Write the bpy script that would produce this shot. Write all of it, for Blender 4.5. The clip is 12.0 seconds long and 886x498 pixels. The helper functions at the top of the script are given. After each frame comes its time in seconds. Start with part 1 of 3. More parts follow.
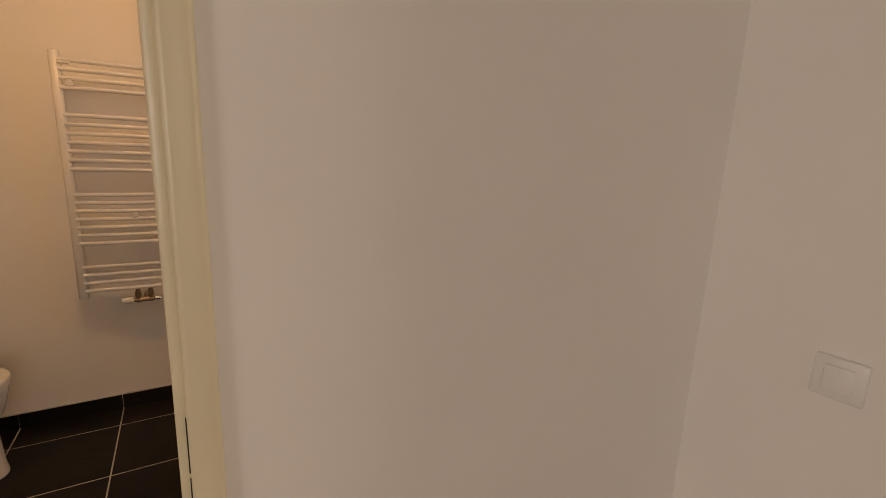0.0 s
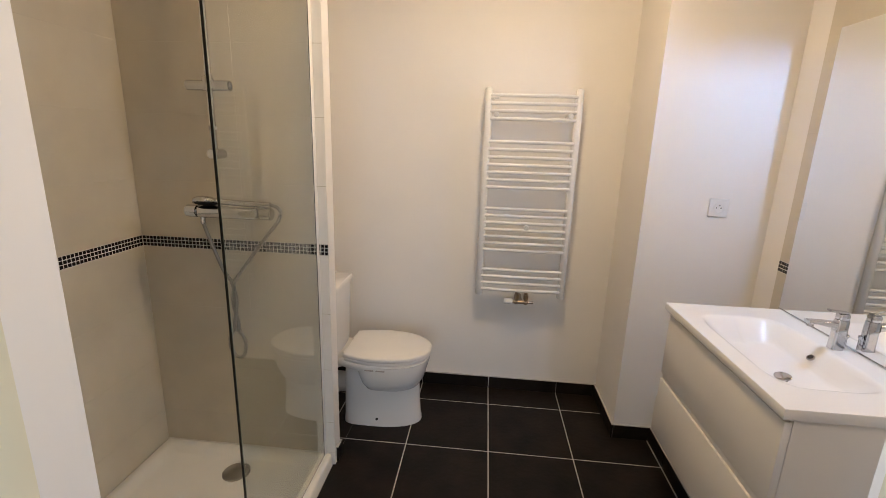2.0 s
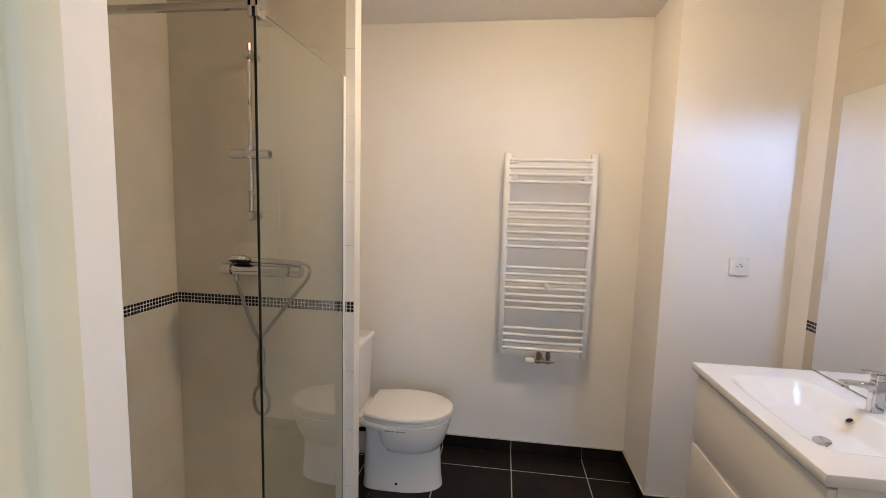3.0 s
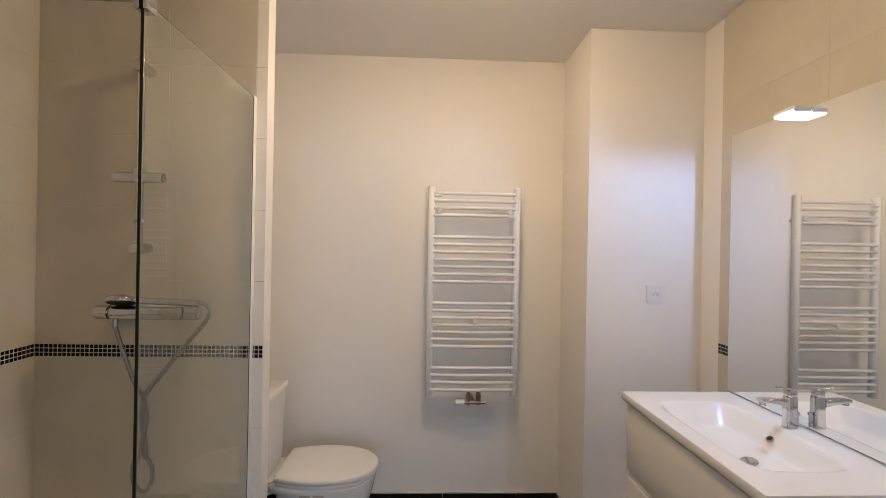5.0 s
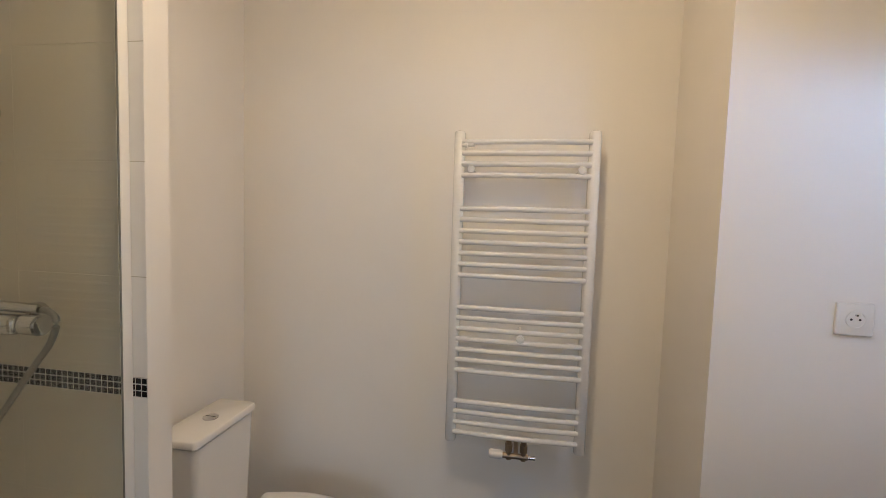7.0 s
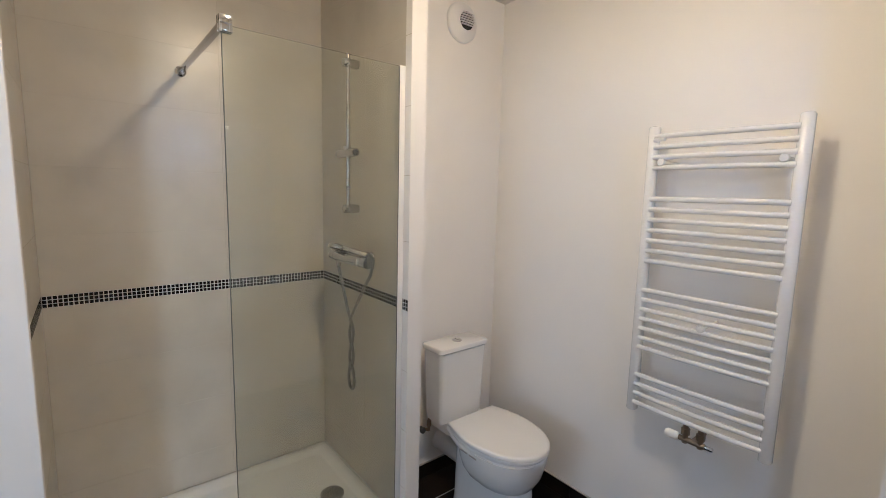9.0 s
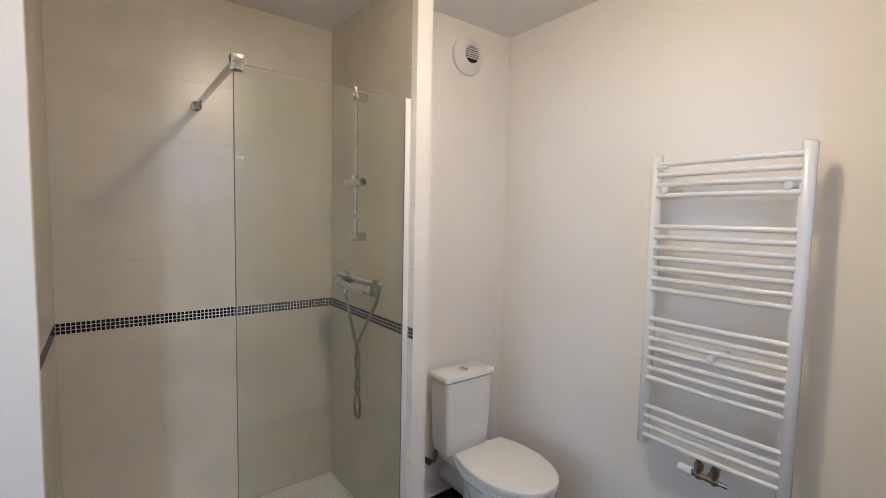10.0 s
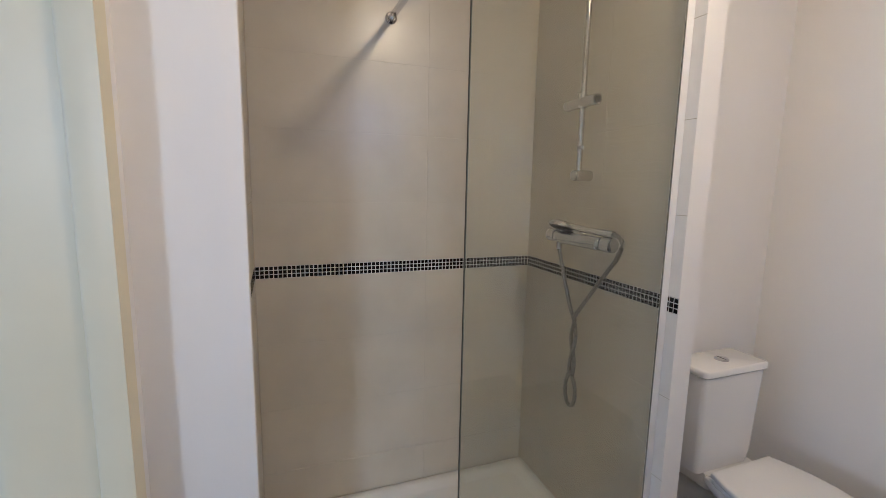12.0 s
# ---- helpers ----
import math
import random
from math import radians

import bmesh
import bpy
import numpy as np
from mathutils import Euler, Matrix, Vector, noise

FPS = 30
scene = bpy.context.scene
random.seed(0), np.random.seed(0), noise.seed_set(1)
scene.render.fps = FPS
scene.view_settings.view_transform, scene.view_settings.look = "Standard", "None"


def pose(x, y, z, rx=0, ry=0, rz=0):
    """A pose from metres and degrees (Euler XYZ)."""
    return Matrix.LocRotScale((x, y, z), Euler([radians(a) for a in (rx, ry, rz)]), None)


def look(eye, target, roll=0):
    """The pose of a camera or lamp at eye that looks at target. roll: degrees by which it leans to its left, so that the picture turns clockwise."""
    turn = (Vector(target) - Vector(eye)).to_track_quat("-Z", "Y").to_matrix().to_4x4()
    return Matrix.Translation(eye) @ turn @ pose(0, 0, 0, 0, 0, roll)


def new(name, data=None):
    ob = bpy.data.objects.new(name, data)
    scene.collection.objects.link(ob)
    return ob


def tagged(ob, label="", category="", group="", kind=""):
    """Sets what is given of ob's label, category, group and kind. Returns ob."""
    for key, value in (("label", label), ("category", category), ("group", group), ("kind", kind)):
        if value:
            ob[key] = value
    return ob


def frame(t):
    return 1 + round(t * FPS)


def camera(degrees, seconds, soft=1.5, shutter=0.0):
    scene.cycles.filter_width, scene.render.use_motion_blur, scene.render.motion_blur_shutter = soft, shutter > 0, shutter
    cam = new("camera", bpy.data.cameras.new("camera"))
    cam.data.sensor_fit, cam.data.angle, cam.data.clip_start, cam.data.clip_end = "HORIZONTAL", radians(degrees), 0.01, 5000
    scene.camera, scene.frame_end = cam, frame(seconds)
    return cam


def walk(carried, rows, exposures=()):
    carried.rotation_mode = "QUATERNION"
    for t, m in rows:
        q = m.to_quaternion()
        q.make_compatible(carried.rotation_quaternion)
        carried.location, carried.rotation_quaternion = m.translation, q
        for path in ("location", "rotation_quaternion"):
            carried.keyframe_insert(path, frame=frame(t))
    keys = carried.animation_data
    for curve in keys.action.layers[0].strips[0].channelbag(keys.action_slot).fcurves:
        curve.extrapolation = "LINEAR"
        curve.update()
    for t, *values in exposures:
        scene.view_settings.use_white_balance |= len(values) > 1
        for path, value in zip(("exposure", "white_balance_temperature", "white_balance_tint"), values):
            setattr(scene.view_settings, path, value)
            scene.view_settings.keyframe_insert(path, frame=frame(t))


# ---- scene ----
cam = camera(90.1, 12.0, soft=0.55)
PATH = [
    (0, (0.934, 1.636, 1.334), (1.945, 3.315, 0.938), 2.18),
    (0.2, (0.846, 1.641, 1.349), (1.756, 3.369, 0.918), 2.04),
    (0.5, (0.756, 1.631, 1.343), (1.412, 3.466, 0.892), 1.54),
    (0.7, (0.691, 1.596, 1.348), (1.154, 3.489, 0.898), 1.77),
    (1, (0.657, 1.61, 1.37), (0.875, 3.542, 0.902), 1.8),
    (1.5, (0.622, 1.698, 1.405), (0.576, 3.64, 0.93), 1.8),
    (2, (0.536, 1.824, 1.456), (0.36, 3.759, 0.981), 1.8),
    (2.5, (0.526, 1.819, 1.464), (0.283, 3.773, 1.113), 1.7),
    (3, (0.517, 1.77, 1.458), (0.254, 3.742, 1.245), 1.5),
    (3.5, (0.462, 1.769, 1.456), (0.357, 3.761, 1.324), 1.8),
    (5.3, (0.505, 1.95, 1.396), (0.605, 3.948, 1.4), 1.3),
    (5.5, (0.5, 2.025, 1.4), (0.614, 4.021, 1.384), 1.5),
    (6, (0.503, 2.26, 1.386), (0.594, 4.257, 1.346), 1.5),
    (6.5, (0.509, 2.495, 1.397), (0.64, 4.49, 1.335), 1.7),
    (7, (0.739, 2.633, 1.42), (0.403, 4.6, 1.287), 1.8),
    (7.3, (0.91, 2.636, 1.405), (0.193, 4.492, 1.207), 1.2),
    (7.5, (0.896, 2.569, 1.37), (0.133, 4.408, 1.181), 1.7),
    (7.7, (0.928, 2.533, 1.351), (-0.037, 4.271, 1.134), 1.9),
    (9.3, (1.354, 2.516, 1.482), (-0.209, 3.744, 1.258), 1.3),
    (9.5, (1.354, 2.519, 1.484), (-0.217, 3.743, 1.298), 1.2),
    (10, (1.351, 2.535, 1.476), (-0.234, 3.746, 1.335), 1.2),
    (10.5, (1.338, 2.549, 1.468), (-0.251, 3.756, 1.34), 1.3),
    (11, (1.255, 2.573, 1.425), (-0.348, 3.762, 1.293), 1.2),
    (11.5, (1.053, 2.554, 1.352), (-0.604, 3.66, 1.175), 1.4),
    (12, (0.808, 2.446, 1.342), (-1.042, 3.15, 1.054), 1.1),
]
EXPOSURES = [(0, -1.22, 13200, 30), (0.6, -0.68, 9700, 21), (1.2, -0.43, 8200, 16), (1.6, -0.34, 7500, 15), (2, -0.27, 6650, 12), (3.7, -0.32, 6450, 13), (6, -0.55, 6500, 14), (7.5, -0.66, 6550, 9), (9.3, -0.27, 5620, 9), (11, -0.31, 5600, 9), (11.5, -0.43, 5600, 10), (12, -0.41, 5600, 12)]
walk(cam, [(t, look(eye, target, roll)) for t, eye, target, roll in PATH], EXPOSURES)

# ---- world, sun and large lights ----
world = bpy.data.worlds.new("sky")
scene.world = world
world.use_nodes = True
wn = world.node_tree
sky = wn.nodes.new("ShaderNodeTexSky")
sky.sky_type = "NISHITA"
sky.sun_disc = False
sky.sun_elevation = radians(35)
sky.sun_rotation = radians(140)
wn.nodes["Background"].inputs["Strength"].default_value = 0.1
wn.links.new(sky.outputs["Color"], wn.nodes["Background"].inputs["Color"])


def area_light(name, eye, target, w, h, power, colour):
    data = bpy.data.lights.new(name, "AREA")
    data.shape, data.size, data.size_y, data.energy, data.color = "RECTANGLE", w, h, power, colour
    ob = new(name, data)
    ob.matrix_world = look(eye, target)
    return ob


WARM = (1.0, 0.755, 0.465)
# added cool fill lights, out of view, to brighten the hall walls and jambs
area_light("fill_light_east", (4.05, 0.58, 1.7), (0.0, 0.58, 1.7), 0.42, 1.0, 58, (0.72, 0.85, 1.0))
area_light("fill_light_west", (-4.26, 0.0, 1.6), (1.0, 0.4, 1.4), 0.9, 1.0, 178, (0.57, 0.75, 1.0))
area_light("fill_light_south", (0.9, -3.57, 1.65), (0.9, 4.0, 1.2), 1.6, 1.0, 58, (0.58, 0.755, 1.0))
# flat ceiling lamp of the bathroom: light downwards and to the sides
area_lamp = bpy.data.lights.new("ceiling_lamp_down", "AREA")
area_lamp.shape, area_lamp.size, area_lamp.energy, area_lamp.color = "DISK", 0.20, 8.0, WARM
new("ceiling_lamp_down", area_lamp).matrix_world = pose(0.66, 3.20, 2.405)
bulb = bpy.data.lights.new("ceiling_lamp_round", "POINT")
bulb.energy, bulb.color, bulb.shadow_soft_size = 18.4, WARM, 0.055
new("ceiling_lamp_round", bulb).location = (0.63, 3.185, 2.345)
led_bulb = bpy.data.lights.new("mirror_lamp_light", "POINT")
led_bulb.energy, led_bulb.color, led_bulb.shadow_soft_size = 26.0, (0.335, 0.58, 1.0), 0.012
new("mirror_lamp_light", led_bulb).location = (1.686, 3.265, 1.861)

# ---- materials ----


def mat(name, colour, rough=0.5, metal=0.0, vary=0.06, scale=6.0, bump=0.0, bump_scale=90.0, per_object=0.0, spec=0.5, tint=None):
    m = bpy.data.materials.new(name)
    m.use_nodes = True
    nt = m.node_tree
    bsdf = nt.nodes["Principled BSDF"]
    bsdf.inputs["Roughness"].default_value = rough
    bsdf.inputs["Metallic"].default_value = metal
    bsdf.inputs["Specular IOR Level"].default_value = spec
    co = nt.nodes.new("ShaderNodeTexCoord")
    geo = nt.nodes.new("ShaderNodeNewGeometry")
    big = nt.nodes.new("ShaderNodeTexNoise")
    big.inputs["Scale"].default_value, big.inputs["Detail"].default_value = scale, 6
    nt.links.new(geo.outputs["Position"], big.inputs["Vector"])
    ramp = nt.nodes.new("ShaderNodeMapRange")
    ramp.inputs["From Min"].default_value, ramp.inputs["From Max"].default_value = 0.3, 0.7
    nt.links.new(big.outputs["Fac"], ramp.inputs["Value"])
    mix = nt.nodes.new("ShaderNodeMix")
    mix.data_type = "RGBA"
    c2 = tint or tuple(c * (1 - 2 * vary) for c in colour)
    mix.inputs[6].default_value = (*colour, 1)
    mix.inputs[7].default_value = (*c2, 1)
    nt.links.new(ramp.outputs["Result"], mix.inputs[0])
    out = mix.outputs[2]
    if per_object:
        info = nt.nodes.new("ShaderNodeObjectInfo")
        mr = nt.nodes.new("ShaderNodeMapRange")
        mr.inputs["To Min"].default_value, mr.inputs["To Max"].default_value = 1 - per_object, 1 + per_object
        nt.links.new(info.outputs["Random"], mr.inputs["Value"])
        hsv = nt.nodes.new("ShaderNodeHueSaturation")
        nt.links.new(mr.outputs["Result"], hsv.inputs["Value"])
        nt.links.new(out, hsv.inputs["Color"])
        out = hsv.outputs["Color"]
    nt.links.new(out, bsdf.inputs["Base Color"])
    fine = nt.nodes.new("ShaderNodeTexNoise")
    fine.inputs["Scale"].default_value, fine.inputs["Detail"].default_value = bump_scale, 4
    nt.links.new(geo.outputs["Position"], fine.inputs["Vector"])
    rr = nt.nodes.new("ShaderNodeMapRange")
    rr.inputs["To Min"].default_value, rr.inputs["To Max"].default_value = max(rough * 0.93, 0.02), min(rough * 1.08, 1)
    nt.links.new(fine.outputs["Fac"], rr.inputs["Value"])
    nt.links.new(rr.outputs["Result"], bsdf.inputs["Roughness"])
    if bump:
        b = nt.nodes.new("ShaderNodeBump")
        b.inputs["Strength"].default_value, b.inputs["Distance"].default_value = bump, 0.002
        nt.links.new(fine.outputs["Fac"], b.inputs["Height"])
        nt.links.new(b.outputs["Normal"], bsdf.inputs["Normal"])
    return m


def glass_mat(name, colour, rough=0.0, ior=1.5):
    m = bpy.data.materials.new(name)
    m.use_nodes = True
    b = m.node_tree.nodes["Principled BSDF"]
    b.inputs["Base Color"].default_value = (*colour, 1)
    b.inputs["Transmission Weight"].default_value = 1
    b.inputs["Roughness"].default_value = rough
    b.inputs["IOR"].default_value = ior
    return m


PAINT = mat("white_wall_paint", (0.85, 0.815, 0.77), 0.75, vary=0.02, scale=2.5, bump=0.08, bump_scale=160)
CEIL = mat("ceiling_paint", (0.82, 0.79, 0.755), 0.85, vary=0.02, scale=2.0, bump=0.15, bump_scale=150)
FRAME = mat("cream_frame_paint", (0.78, 0.70, 0.50), 0.38, vary=0.03, scale=5, bump=0.05)
TILE = mat("beige_wall_tile", (0.625, 0.568, 0.468), 0.29, vary=0.05, scale=5, bump=0.1, bump_scale=40, per_object=0.012, spec=0.6, tint=(0.555, 0.503, 0.41))
TRIM = mat("pale_edge_tile", (0.86, 0.825, 0.77), 0.35, vary=0.03, scale=8)
GROUT_W = mat("pale_grout", (0.612, 0.556, 0.460), 0.9, vary=0.05, scale=12, bump=0.3)
FLOOR_T = mat("black_floor_tile", (0.0065, 0.0050, 0.0042), 0.44, vary=0.1, scale=7, bump=0.5, bump_scale=45, per_object=0.18, spec=0.16, tint=(0.018, 0.0125, 0.0092))
GROUT_M = mat('white_mosaic_grout', (0.76, 0.73, 0.68), 0.9, vary=0.04, scale=20)
GROUT_F = mat("grey_floor_grout", (0.55, 0.52, 0.48), 0.9, vary=0.08, scale=20, bump=0.4)
MOSAIC = mat("dark_glass_mosaic", (0.007, 0.006, 0.006), 0.22, vary=0.1, scale=60, per_object=0.7, spec=0.25)
CERAMIC = mat("white_ceramic", (0.82, 0.80, 0.77), 0.12, vary=0.01, scale=3)
PLASTIC = mat("white_plastic", (0.80, 0.78, 0.75), 0.3, vary=0.015, scale=5)
BASIN = mat("white_basin_gelcoat", (0.82, 0.80, 0.775), 0.24, vary=0.01, scale=3)
RESIN = mat("white_tray_resin", (0.78, 0.76, 0.71), 0.35, vary=0.02, scale=4, bump=0.1)
ENAMEL = mat("white_enamel", (0.76, 0.745, 0.72), 0.22, vary=0.01, scale=4)
LACQUER = mat("white_lacquer", (0.80, 0.765, 0.72), 0.3, vary=0.01, scale=1.2, bump_scale=4)
SHADOW_GAP = mat("grey_gap_strip", (0.42, 0.38, 0.34), 0.5, vary=0.03)
CHROME = mat("chrome", (0.62, 0.62, 0.63), 0.06, 1.0, vary=0.01)
STEEL = mat("brushed_steel", (0.42, 0.40, 0.37), 0.32, 1.0, vary=0.05, scale=20)
HOSE = mat("metal_hose", (0.34, 0.325, 0.30), 0.28, 1.0, vary=0.05, scale=60)
BRASS = mat("dull_valve_metal", (0.33, 0.25, 0.18), 0.35, 1.0, vary=0.06, scale=30)
DARK = mat("dark_hole", (0.02, 0.018, 0.016), 0.7)
GAP_GREY = mat("grey_profile_gap", (0.14, 0.14, 0.125), 0.5)
RUBBER = mat("dark_gasket", (0.05, 0.05, 0.05), 0.5)
LAMINATE = mat("hall_laminate", (0.30, 0.20, 0.12), 0.4, vary=0.1, scale=8, bump=0.1)
GLASS = glass_mat("shower_glass", (0.88, 0.905, 0.855), ior=1.40)
# faint pale diffuse veil on the glass, uneven by noise
gt = GLASS.node_tree
veil_bsdf = gt.nodes.new("ShaderNodeBsdfDiffuse")
veil_bsdf.inputs["Color"].default_value = (0.80, 0.80, 0.74, 1)
veil_noise = gt.nodes.new("ShaderNodeTexNoise")
veil_noise.inputs["Scale"].default_value, veil_noise.inputs["Detail"].default_value = 9.0, 5
span = gt.nodes.new("ShaderNodeMapRange")
span.inputs["From Min"].default_value, span.inputs["From Max"].default_value = 0.3, 0.7
span.inputs["To Min"].default_value, span.inputs["To Max"].default_value = 0.010, 0.030
place = gt.nodes.new("ShaderNodeNewGeometry")
veil = gt.nodes.new("ShaderNodeMixShader")
gt.links.new(place.outputs["Position"], veil_noise.inputs["Vector"])
gt.links.new(veil_noise.outputs["Fac"], span.inputs["Value"])
gt.links.new(span.outputs["Result"], veil.inputs["Fac"])
gt.links.new(gt.nodes["Principled BSDF"].outputs["BSDF"], veil.inputs[1])
gt.links.new(veil_bsdf.outputs["BSDF"], veil.inputs[2])
gt.links.new(veil.outputs["Shader"], gt.nodes["Material Output"].inputs["Surface"])
# near-black colour stands in for internal reflection at the glass edge
GLASS_EDGE = mat("blackened_glass_edge", (0.008, 0.011, 0.008), 0.3, vary=0.05, scale=20, spec=0.3)
# pale colour painted as the light that the glass corner catches
GLASS_CORNER = mat("pale_glass_corner", (0.20, 0.23, 0.19), 0.5, vary=0.05, scale=30)
PANE = glass_mat("window_glass", (0.98, 0.99, 0.99))
MIRROR = mat("mirror_silver", (0.88, 0.89, 0.89), 0.02, 1.0, vary=0.0)
MIRROR.node_tree.nodes["Principled BSDF"].inputs["Roughness"].links[0].to_node.id_data.links.remove(MIRROR.node_tree.nodes["Principled BSDF"].inputs["Roughness"].links[0])
LED = bpy.data.materials.new("led_diffuser")
LED.use_nodes = True
LED.node_tree.nodes["Principled BSDF"].inputs["Emission Color"].default_value = (0.95, 0.97, 1.0, 1)
LED.node_tree.nodes["Principled BSDF"].inputs["Emission Strength"].default_value = 3.0

# ---- building helpers ----


def box(bm, lo, hi, bevel=0.0, seg=2):
    m = Matrix.LocRotScale([(a + b) / 2 for a, b in zip(lo, hi)], None, [b - a for a, b in zip(lo, hi)])
    vs = bmesh.ops.create_cube(bm, size=1, matrix=m)["verts"]
    for f in {f for v in vs for f in v.link_faces}:
        f.tag = True
    if bevel:
        es = list({e for v in vs for e in v.link_edges})
        got = bmesh.ops.bevel(bm, geom=es, offset=bevel, segments=seg, profile=0.5, affect="EDGES")
        for f in got["faces"]:
            f.tag = True


def cyl(bm, p, q, r, seg=20, r2=None):
    p, q = Vector(p), Vector(q)
    d = q - p
    m = Matrix.Translation((p + q) / 2) @ d.to_track_quat("Z", "Y").to_matrix().to_4x4()
    bmesh.ops.create_cone(bm, cap_ends=True, segments=seg, radius1=r, radius2=r if r2 is None else r2, depth=d.length, matrix=m)


def tube(bm, pts, r, seg=10):
    pts = [Vector(p) for p in pts]
    rings = []
    for i, p in enumerate(pts):
        d = (pts[min(i + 1, len(pts) - 1)] - pts[max(i - 1, 0)]).normalized()
        q = d.to_track_quat("Z", "Y")
        rings.append([bm.verts.new(p + q @ Vector((r * math.cos(a), r * math.sin(a), 0))) for a in (2 * math.pi * k / seg for k in range(seg))])
    for a, b in zip(rings, rings[1:]):
        for k in range(seg):
            bm.faces.new((a[k], a[(k + 1) % seg], b[(k + 1) % seg], b[k]))
    bm.faces.new(rings[0][::-1])
    bm.faces.new(rings[-1])


def loft(bm, rings, cap=True):
    vs = [[bm.verts.new(p) for p in ring] for ring in rings]
    n = len(vs[0])
    for a, b in zip(vs, vs[1:]):
        for k in range(n):
            bm.faces.new((a[k], a[(k + 1) % n], b[(k + 1) % n], b[k]))
    if cap:
        bm.faces.new(vs[0][::-1])
        bm.faces.new(vs[-1])


def lathe(bm, prof, m, seg=28):
    loft(bm, [[m @ Vector((r * math.cos(2 * math.pi * k / seg), r * math.sin(2 * math.pi * k / seg), h)) for k in range(seg)] for r, h in prof])


def mesh_of(name, bm, material, smooth=True):
    bmesh.ops.recalc_face_normals(bm, faces=bm.faces)
    for f in bm.faces:
        f.smooth = smooth and not f.tag
    me = bpy.data.meshes.new(name)
    bm.to_mesh(me)
    bm.free()
    me.materials.append(material)
    if smooth:
        me.set_sharp_from_angle(angle=radians(50))
    return me


def part(name, bm, material, parent=None, label="", smooth=True):
    ob = new(name, mesh_of(name, bm, material, smooth))
    if parent is not None:
        ob.parent = parent
        ob.matrix_parent_inverse = parent.matrix_world.inverted()
    if label:
        ob["label"] = label
    return ob


def root(name, at, label, category, group=""):
    ob = new(name)
    ob.location = at
    ob.empty_display_size = 0.05
    bpy.context.view_layer.update()
    return tagged(ob, label, category, group)


def bx(name, lo, hi, material, parent=None, bevel=0.0, label=""):
    bm = bmesh.new()
    box(bm, lo, hi, bevel)
    return part(name, bm, material, parent, label)


def setting(name, lo, hi, material, label, category, bevel=0.0):
    return tagged(bx(name, lo, hi, material, None, bevel), label, category, kind="structure")


# ---- structure ----
F, C = 0.02, 2.417            # finished floor and ceiling heights
XL, XR = -0.865, 1.775        # shower side wall (tiled face), vanity wall
YB, YC, YM = 4.24, 3.862, 3.483  # back wall, duct front, mixer wall (tiled face)
YN = 2.37                     # shower end wall (tiled face)
YH = 2.165                    # hall side of the door wall
YL = 2.045                    # hall side of the thicker wall by the shower

floor = setting("floor", (-0.95, YH, -0.1), (1.9, 4.34, F - 0.0012), GROUT_F, "black square floor tiles with pale grey grout joints", "floor")
setting("floor_hall", (-4.4, -3.7, -0.1), (4.3, YH, F - 0.004), LAMINATE, "brown laminate floor of the hall outside", "floor")
setting("ceiling", (-4.4, -3.7, C), (4.3, 4.4, C + 0.1), CEIL, "plain matt white painted ceiling", "ceiling")
setting("wall_back", (-0.345, YB, F - 0.01), (1.9, YB + 0.1, C), PAINT, "white painted plaster wall behind the towel radiator", "wall")
wc_wall = setting("wall_toilet", (-0.96, 3.552, F - 0.01), (-0.345, YB + 0.1, C), PAINT, "white painted wall behind the toilet cistern", "wall")
mixer_wall = setting("wall_shower_mixer", (-0.96, YM + 0.0009, F - 0.01), (-0.0725, 3.552, C), PAINT, "shower partition wall with beige tiles and dark mosaic band", "wall")
side_wall = setting("wall_shower_side", (-0.99, YL, F - 0.01), (XL - 0.0009, 3.552, C), GROUT_W, "shower side wall with large beige tiles and dark mosaic band", "wall")
bm = bmesh.new()
box(bm, (XL - 0.0009, YL, F - 0.01), (-0.12, YN - 0.0009, C))
box(bm, (-0.12, YL, F - 0.01), (-0.085, 2.396, C), 0.003)
box(bm, (-0.085, YL, F - 0.01), (-0.026, 2.21, C))
end_wall = tagged(part("wall_shower_end", bm, PAINT), "white wall by the door with beige tiles inside the shower", "wall", kind="structure")
setting("wall_duct", (1.24, YC, F - 0.01), (1.9, YB, C), PAINT, "white painted boxed-in duct in the corner", "wall")
right_wall = setting("wall_vanity", (XR, YH, F - 0.01), (1.9, YC, C), PAINT, "white wall with a tiled strip behind the mirror", "wall")
setting("wall_door", (0.937, YH, F - 0.01), (XR, 2.24, C), PAINT, "white painted wall beside the doorway", "wall")
setting("wall_over_door", (-0.026, YH, 2.01), (0.937, 2.24, C), PAINT, "white painted wall above the doorway", "wall")
setting("wall_plinth", (1.425, 2.87, F - 0.01), (XR, YC, 0.27), PAINT, "low white boxed pipe casing under the vanity", "wall")
# hall outside the door
setting("wall_hall_corner", (1.9, YH, 0), (4.3, 2.24, C), PAINT, "white painted hall wall", "wall")
setting("wall_hall_left_end", (-4.4, YL, 0), (-0.99, 2.24, C), PAINT, "white painted hall wall", "wall")
# unseen end wall, added with an opening at the south fill light
bm = bmesh.new()
for xa, xb, za, zb in ((-4.4, 0.03, 0, C), (0.03, 1.77, 0, 1.1), (0.03, 1.77, 2.2, C), (1.77, 4.3, 0, C)):
    lo, hi = (xa, -3.7, za), (xb, -3.6, zb)
    box(bm, lo, hi)
tagged(part("wall_hall_back", bm, PAINT), "white painted hall wall, added out of view with an opening for fill light", "wall", kind="structure")


